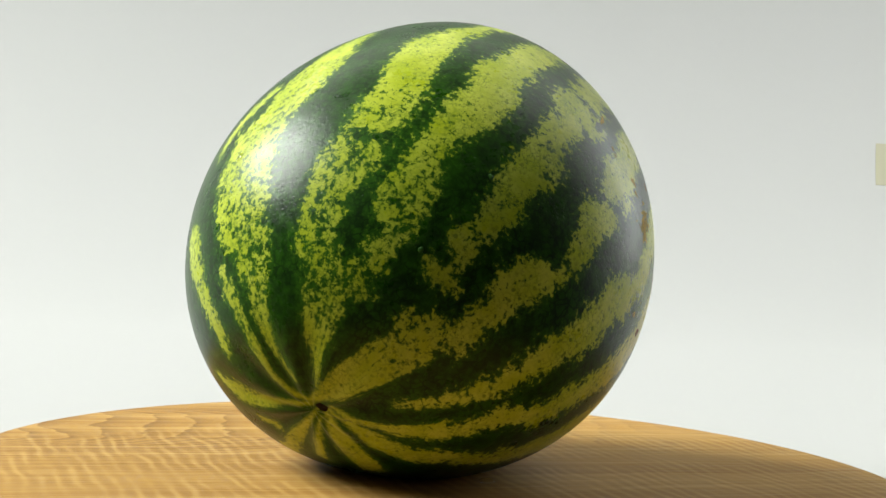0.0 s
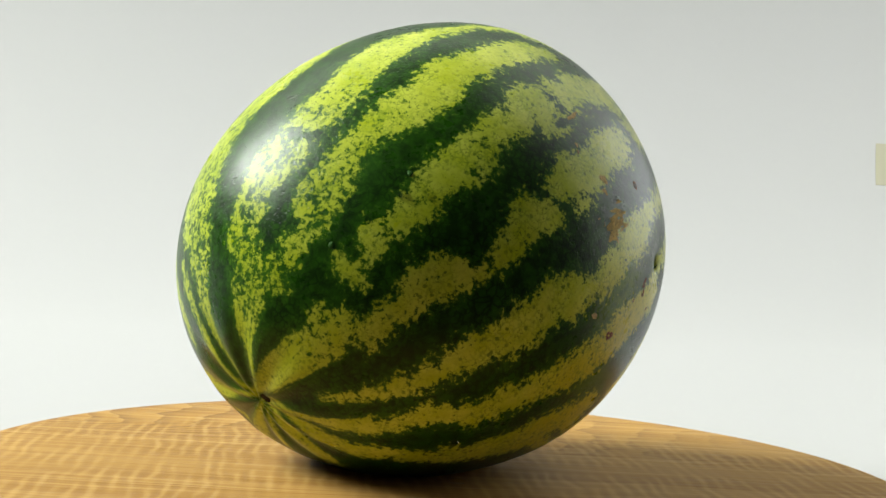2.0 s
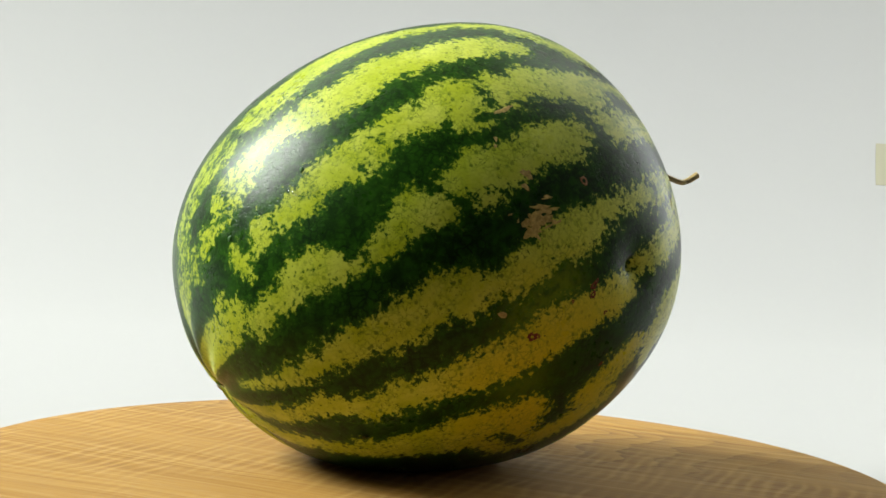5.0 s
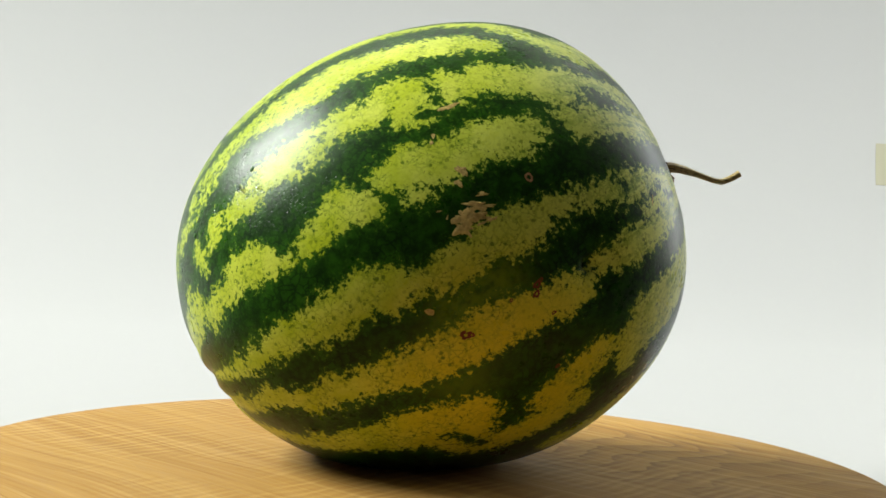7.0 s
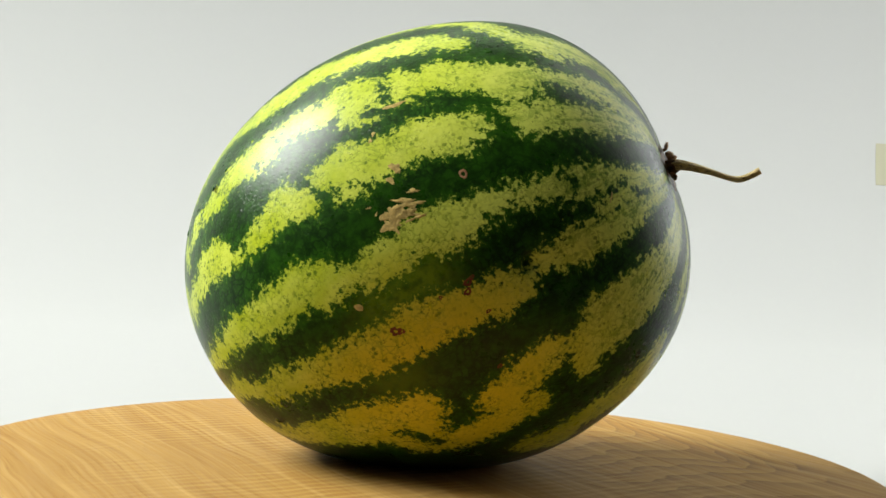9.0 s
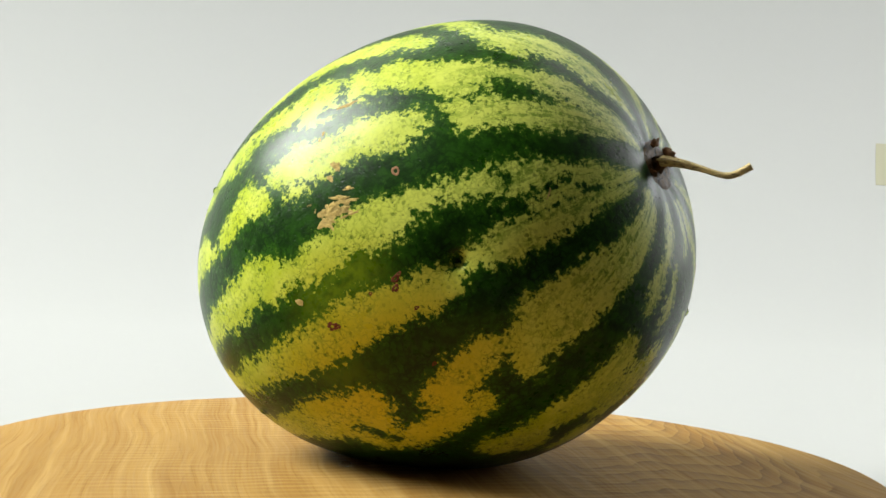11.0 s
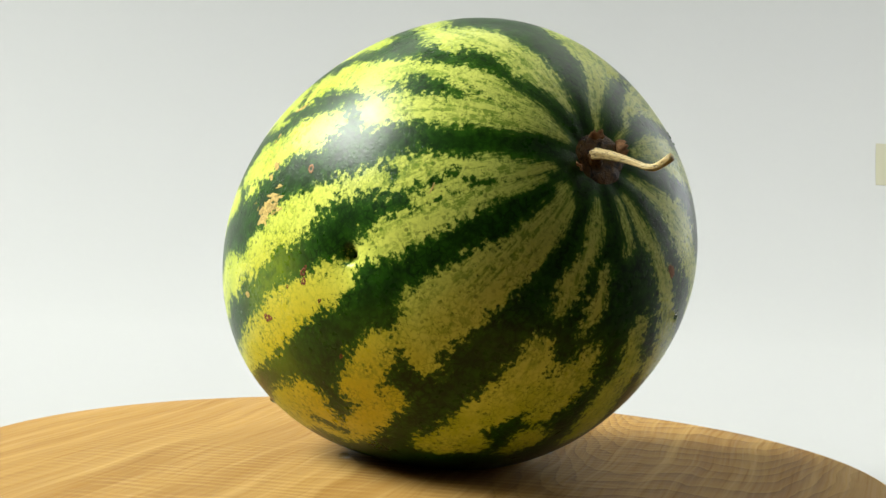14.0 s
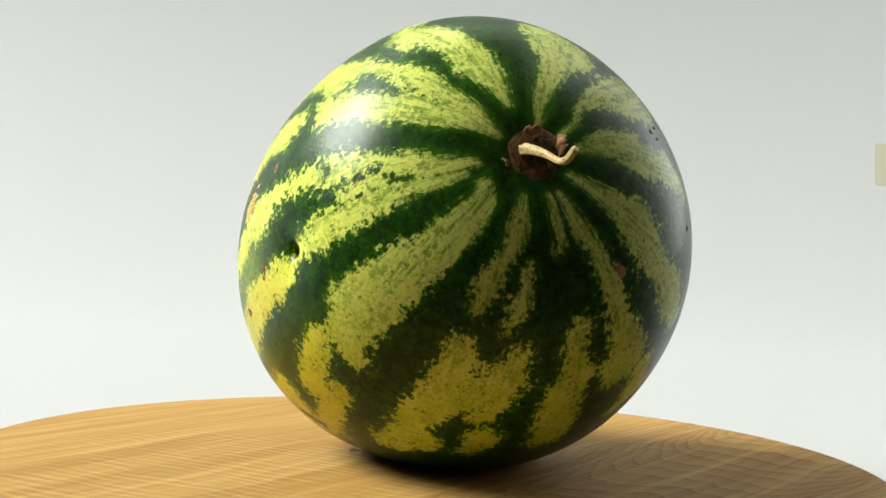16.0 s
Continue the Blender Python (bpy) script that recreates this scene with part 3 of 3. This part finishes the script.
# ---- marks on the melon ----
def skin_patch(name, pol, lon, rx, ry, turn, material, seed, label="", out=0.00012, ragged=0.42, hole=0.0, n=36, rings=6, swell=0.0):
    """A thin crust, drop or wart of uneven outline that follows the skin. rx, ry: half sizes in metres; hole: inner share left open."""
    rnd = random.Random(seed)
    ph = [rnd.uniform(0, 6.28) for _ in range(6)]
    c = unit(np.float64(pol), np.float64(lon))
    e1 = np.cross(c, (0.0, 0.0, 1.0))
    e1 /= max(np.linalg.norm(e1), 1e-9)
    e2 = np.cross(c, e1)
    t = radians(turn)
    e1, e2 = e1 * math.cos(t) + e2 * math.sin(t), e2 * math.cos(t) - e1 * math.sin(t)
    r0 = float(skin(c[None])[0])
    bm = bmesh.new()
    loops = []
    for k in range(rings + 1):
        f = hole + (1 - hole) * k / rings
        row = []
        for j in range(n):
            a = 2 * math.pi * j / n
            edge = 1 + ragged * (0.5 * math.sin(2 * a + ph[0]) + 0.4 * math.sin(3 * a + ph[1]) + 0.3 * math.sin(5 * a + ph[2]) + 0.25 * math.sin(8 * a + ph[3]) + 0.15 * math.sin(13 * a + ph[4]))
            p = c * r0 + (e1 * rx * math.cos(a) + e2 * ry * math.sin(a)) * f * edge
            d = p / np.linalg.norm(p)
            up = out * (1 - ((f - hole) / (1 - hole)) ** 4) + swell * math.sqrt(max(0.0, 1 - f * f)) - 0.00012 * (k == rings) - (0.00012 if hole and k == 0 else 0)
            row.append(bm.verts.new(d * (float(skin(d[None])[0]) + up)))
        loops.append(row)
    for a, b in zip(loops, loops[1:]):
        for j in range(n):
            bm.faces.new((a[j], b[j], b[(j + 1) % n], a[(j + 1) % n]))
    if not hole:
        bmesh.ops.contextual_create(bm, geom=loops[0])
    bmesh.ops.recalc_face_normals(bm, faces=bm.faces)
    return part(name, bm, material, MELON, label)


M_CORK = plain("cork_scar", (0.46, 0.325, 0.105), 0.8, 0.5, 420.0, 0.9)
M_PINK = plain("pink_scab", (0.32, 0.16, 0.08), 0.7, 0.3, 600.0, 0.4)
M_RED = plain("red_brown_scab", (0.16, 0.045, 0.02), 0.6, 0.5, 900.0, 0.6)
M_PIT = plain("dark_pit", (0.014, 0.008, 0.005), 0.8, 0.4, 500.0, 0.5)
M_WART = plain("green_wart", (0.030, 0.09, 0.015), 0.35, 0.3, 500.0, 0.4)


def drop_material():
    mat, nt, p = nodes_of("water")
    p.inputs["Base Color"].default_value = (0.98, 1.0, 0.98, 1)
    p.inputs["Roughness"].default_value = 0.03
    p.inputs["IOR"].default_value = 1.33
    p.inputs["Transmission Weight"].default_value = 1.0
    return mat


M_DROP = drop_material()

# the large cork scar: a blot with short arms
for pol, lon, rx, ry, turn, seed in ((82.4, 79.4, 0.0042, 0.0050, 25, 3), (81.6, 77.4, 0.0046, 0.0036, -20, 8), (79.6, 78.2, 0.0066, 0.0026, -8, 4), (77.4, 76.4, 0.0072, 0.0020, -18, 5), (79.6, 76.6, 0.0030, 0.0022, 30, 17), (75.6, 74.2, 0.0034, 0.0008, -20, 6), (77.0, 80.2, 0.0046, 0.0009, 0, 7), (86.0, 74.0, 0.0012, 0.0005, 0, 9), (85.0, 76.0, 0.0009, 0.0006, 40, 18)):
    skin_patch("scar", pol, lon, rx, ry, turn + 90, M_CORK, seed, "tan corky scar", ragged=0.72, n=72)
for pol, lon, rx, ry, turn, seed in ((74.0, 51.5, 0.0060, 0.0014, 10, 11), (77.6, 67.6, 0.0022, 0.0036, 15, 12), (79.5, 70.0, 0.0012, 0.0030, 30, 13), (80.0, 57.5, 0.0009, 0.0016, 0, 14), (81.0, 59.0, 0.0011, 0.0010, 0, 15), (35.6, 95.4, 0.0026, 0.0006, 50, 16)):
    skin_patch("scar", pol, lon, rx, ry, turn + 90, M_CORK, seed, "small tan scar")
skin_patch("scab", 64.2, 74.5, 0.0024, 0.0022, 0, M_PINK, 21, "pinkish ring-shaped scab", hole=0.45, ragged=0.15)
skin_patch("scab", 97.3, 93.0, 0.0026, 0.0017, 40, M_CORK, 22, "pale oval scab", ragged=0.15)
skin_patch("scab", 30.5, -137.3, 0.0030, 0.0040, 20, M_PINK, 23, "pinkish bruise", ragged=0.2)
for pol, lon, r, seed in ((92.4, 101.5, 0.0024, 31), (91.2, 102.0, 0.0016, 32), (72.6, 98.6, 0.0020, 33), (73.6, 100.6, 0.0018, 34), (71.4, 98.0, 0.0012, 35), (79.6, 99.0, 0.0009, 36), (71.5, 107.0, 0.0011, 37), (75.5, 121.0, 0.0012, 38)):
    skin_patch("scab", pol, lon, r, r * 1.15, 0, M_RED, seed, "reddish brown scab", hole=0.3, ragged=0.3)
for pol, lon, r, seed in ((117.8, 40.6, 0.0018, 41), (137.8, 38.2, 0.0018, 42), (34.0, -68.3, 0.0014, 43), (35.5, -71.0, 0.0010, 44), (46.6, -97.5, 0.0018, 45), (37.0, -66.0, 0.0010, 46)):
    skin_patch("wart", pol, lon, r * 0.8, r * 0.8, 0, M_WART, seed, "small dark green wart", out=0.0003, ragged=0.2, swell=0.0003)
for pol, lon, r, high, seed in ((42.3, -140.2, 0.0026, 0.0022, 51), (135.9, 114.7, 0.0022, 0.0018, 52), (122.2, 42.9, 0.0014, 0.0011, 53), (121.7, 44.1, 0.0013, 0.0010, 54), (124.0, -24.1, 0.0024, 0.0007, 55), (118.5, 47.0, 0.0009, 0.0007, 56), (130.0, 41.0, 0.0009, 0.0007, 57)):
    skin_patch("water_drop", pol, lon, r, r * 1.25, 0, M_DROP, seed, "clear water drop", out=0.0001, ragged=0.08, swell=high)
# dark patch laid in the dimple to stand for the shade in its depth
skin_patch("dimple_shade", *DIMPLE, 0.0013, 0.0017, 0, M_PIT, 61, "dark scar inside the dimple")
skin_patch("blossom_scar", 177.3, 66.0, 0.0036, 0.0028, 30, M_PIT, 62, "small dark brown blossom scar", ragged=0.2)


def calyx_material():
    """Dry woody boss: dark red-brown, olive towards the rind, wrinkled and a little glossy."""
    mat, nt, p = nodes_of("woody_calyx")
    w = Web(nt)
    at = w.place()
    v = w.noise(at, 260.0, 5, 0.65, 0.6)
    big = w.noise(at, 90.0, 3)
    c = w.mix(w.step(v, 0.35, 0.65), (0.016, 0.007, 0.002, 1), (0.140, 0.064, 0.016, 1))
    c = w.mix(w.step(big, 0.52, 0.72, 0.0, 0.75), c, (0.120, 0.105, 0.014, 1))
    w.set(p.inputs["Base Color"], c)
    p.inputs["Roughness"].default_value = 0.42
    p.inputs["Specular IOR Level"].default_value = 0.15
    w.set(p.inputs["Normal"], w.bump(v, 0.8, 0.0012))
    return mat


M_BOSS = calyx_material()
skin_patch("calyx", 1.5, -90.0, 0.0134, 0.0140, 0, M_BOSS, 63, "dry brown calyx scar round the stem", out=0.0005, ragged=0.07, n=60, swell=0.0012)


def tube(name, line, radii, material, parent, label, sides=18, ridges=0.12, seed=1):
    """A ridged, tapering stalk along a smooth line."""
    rnd = random.Random(seed)
    pts = [Vector(q) for q in line]
    path, rad = [], []
    for i in range(len(pts) - 1):
        p0, p1, p2, p3 = pts[max(i - 1, 0)], pts[i], pts[i + 1], pts[min(i + 2, len(pts) - 1)]
        for k in range(8):
            t = k / 8
            path.append(0.5 * (2 * p1 + (p2 - p0) * t + (2 * p0 - 5 * p1 + 4 * p2 - p3) * t * t + (3 * p1 - p0 - 3 * p2 + p3) * t**3))
            rad.append(radii[i] + (radii[i + 1] - radii[i]) * t)
    path.append(pts[-1])
    rad.append(radii[-1])
    bm = bmesh.new()
    side = Vector((0.3, 1, 0.2)).normalized()
    fibres = [rnd.uniform(-0.12, 0.12) for _ in range(sides)]
    rows = []
    for i, (q, r) in enumerate(zip(path, rad)):
        along = (path[min(i + 1, len(path) - 1)] - path[max(i - 1, 0)]).normalized()
        side = (side - along * side.dot(along)).normalized()
        other = along.cross(side)
        row = []
        for j in range(sides):
            a = 2 * math.pi * j / sides + 0.3 * math.sin(i * 0.13)
            k = r * (1 + ridges * math.cos(5 * a) + fibres[j] * (1 + 0.5 * math.sin(i * 0.4 + j)) + 0.08 * math.sin(i * 0.27 + seed) + 0.02 * rnd.uniform(-1, 1))
            row.append(bm.verts.new(q + side * k * math.cos(a) + other * k * math.sin(a)))
        rows.append(row)
    for a, b in zip(rows, rows[1:]):
        for j in range(sides):
            bm.faces.new((a[j], a[(j + 1) % sides], b[(j + 1) % sides], b[j]))
    bm.faces.new(rows[0])
    bm.faces.new(rows[-1])
    bmesh.ops.recalc_face_normals(bm, faces=bm.faces)
    return part(name, bm, material, parent, label)


def stem_material():
    """Dry tan fibre with dark creases that run along the stalk."""
    mat, nt, p = nodes_of("dry_stem")
    w = Web(nt)
    lay = nt.nodes.new("ShaderNodeMapping")
    w.set(lay.inputs[0], w.place())
    lay.inputs["Rotation"].default_value = (0, radians(28), 0)
    v = w.noise(w.scaled(lay.outputs[0], (1300, 1300, 60)), 1.0, 4, 0.6)
    big = w.noise(w.place(), 190.0, 3)
    c = w.mix(w.step(v, 0.30, 0.52), (0.060, 0.034, 0.010, 1), (0.47, 0.34, 0.125, 1))
    c = w.mix(w.step(big, 0.5, 0.75, 0.0, 0.4), c, (0.20, 0.17, 0.035, 1))
    w.set(p.inputs["Base Color"], c)
    p.inputs["Roughness"].default_value = 0.5
    w.set(p.inputs["Normal"], w.bump(v, 0.8, 0.0008))
    return mat


M_STEM = stem_material()
tube("stem_base", [(0.0, -0.0010, 0.1225), (-0.0004, -0.0002, 0.1285), (-0.0010, 0.0008, 0.1340), (-0.0016, 0.0038, 0.1392)], [0.0092, 0.0062, 0.0042, 0.0031], M_BOSS, MELON, "dark woody base of the stem", sides=24, ridges=0.08, seed=5)
STEM = tube("stem", [(-0.0012, 0.0014, 0.1370), (-0.0016, 0.0038, 0.1395), (-0.0054, 0.0016, 0.1452), (-0.0121, -0.0018, 0.1533), (-0.0202, -0.0040, 0.1621), (-0.0223, -0.0059, 0.1673), (-0.0222, -0.0068, 0.1762)],
            [0.0024, 0.0030, 0.0021, 0.0016, 0.0016, 0.0016, 0.0018], M_STEM, MELON, "dry curved brown stem", seed=3)


def sepal(pol, lon, wide, tall, turn, seed):
    """A torn, curled dry flap standing at the edge of the calyx. lon: the way it leans; turn: degrees by which it is twisted."""
    rnd = random.Random(seed)
    foot = Vector(on_skin(pol, lon)[0])
    out = Vector((math.cos(radians(lon)), math.sin(radians(lon)), 0.0))
    along = Vector((-math.sin(radians(lon + turn)), math.cos(radians(lon + turn)), 0.0))
    bm = bmesh.new()
    rows = []
    for i in range(13):
        f = i / 12
        high = tall * (0.3 + math.sin(math.pi * f) * 0.7) * rnd.uniform(0.72, 1.15)
        curl = rnd.uniform(0.7, 1.2)
        rows.append([bm.verts.new(foot + along * wide * (f - 0.5) + out * (high * 0.8 * k * k * curl + 0.0006 * math.sin(9 * f)) + Vector((0, 0, high * k * (1 - 0.3 * k)))) for k in (-0.2, 0.15, 0.4, 0.65, 0.85, 1.0)])
    for a, b in zip(rows, rows[1:]):
        for k in range(5):
            bm.faces.new((a[k], b[k], b[k + 1], a[k + 1]))
    ob = part("sepal", bm, M_SEPAL, MELON, "torn dry brown flap beside the stem")
    ob.modifiers.new("thickness", "SOLIDIFY").thickness = 0.0005


M_SEPAL = plain("dry_sepal", (0.25, 0.125, 0.055), 0.7, 0.5, 400.0, 0.6)
sepal(4.0, -10.0, 0.0085, 0.0046, 10, 8)
sepal(6.0, -76.0, 0.0110, 0.0056, -15, 9)
sepal(5.6, 118.0, 0.0050, 0.0028, 0, 10)


# ---- water drops on the board ----
def board_drop(x, y, rx, ry, high):
    bm = bmesh.new()
    bmesh.ops.create_uvsphere(bm, u_segments=24, v_segments=12, radius=1)
    for q in bm.verts:
        q.co = Vector((q.co.x * rx * (1 + 0.1 * math.sin(3 * q.co.y)), q.co.y * ry, max(q.co.z, -0.1) * high))
    ob = tagged(part("water_drop", bm, M_DROP), "flat clear water drop lying on the wooden board", "drop", "drops on the board")
    return ob, pose(x, y, 0.0006)


DROPS = [board_drop(0.0240, -0.0478, 0.0042, 0.0030, 0.0022), board_drop(-0.0700, 0.0280, 0.0050, 0.0042, 0.0010)]


def motions():
    """Board and melon turn together about the upright axis, clockwise from above."""
    rest = Matrix((MELON_X, MELON_Y, MELON_Z)).transposed().to_4x4()
    rest.translation = MELON_AT
    board, melon = [], []
    for t in range(0, 17, 2):
        s = (t - 8) / 8
        turn = pose(0, 0, 0, 0, 0, -8.83297 * t - 1.10863 * (s * s - 1) + 0.07713 * (s**3 - s))
        board.append((t, turn @ BOARD_REST))
        melon.append((t, turn @ rest))
    walk(BOARD, board)
    walk(MELON, melon)
    for drop, at in DROPS:
        walk(drop, [(t, m @ BOARD_REST.inverted() @ at) for t, m in board])


motions()
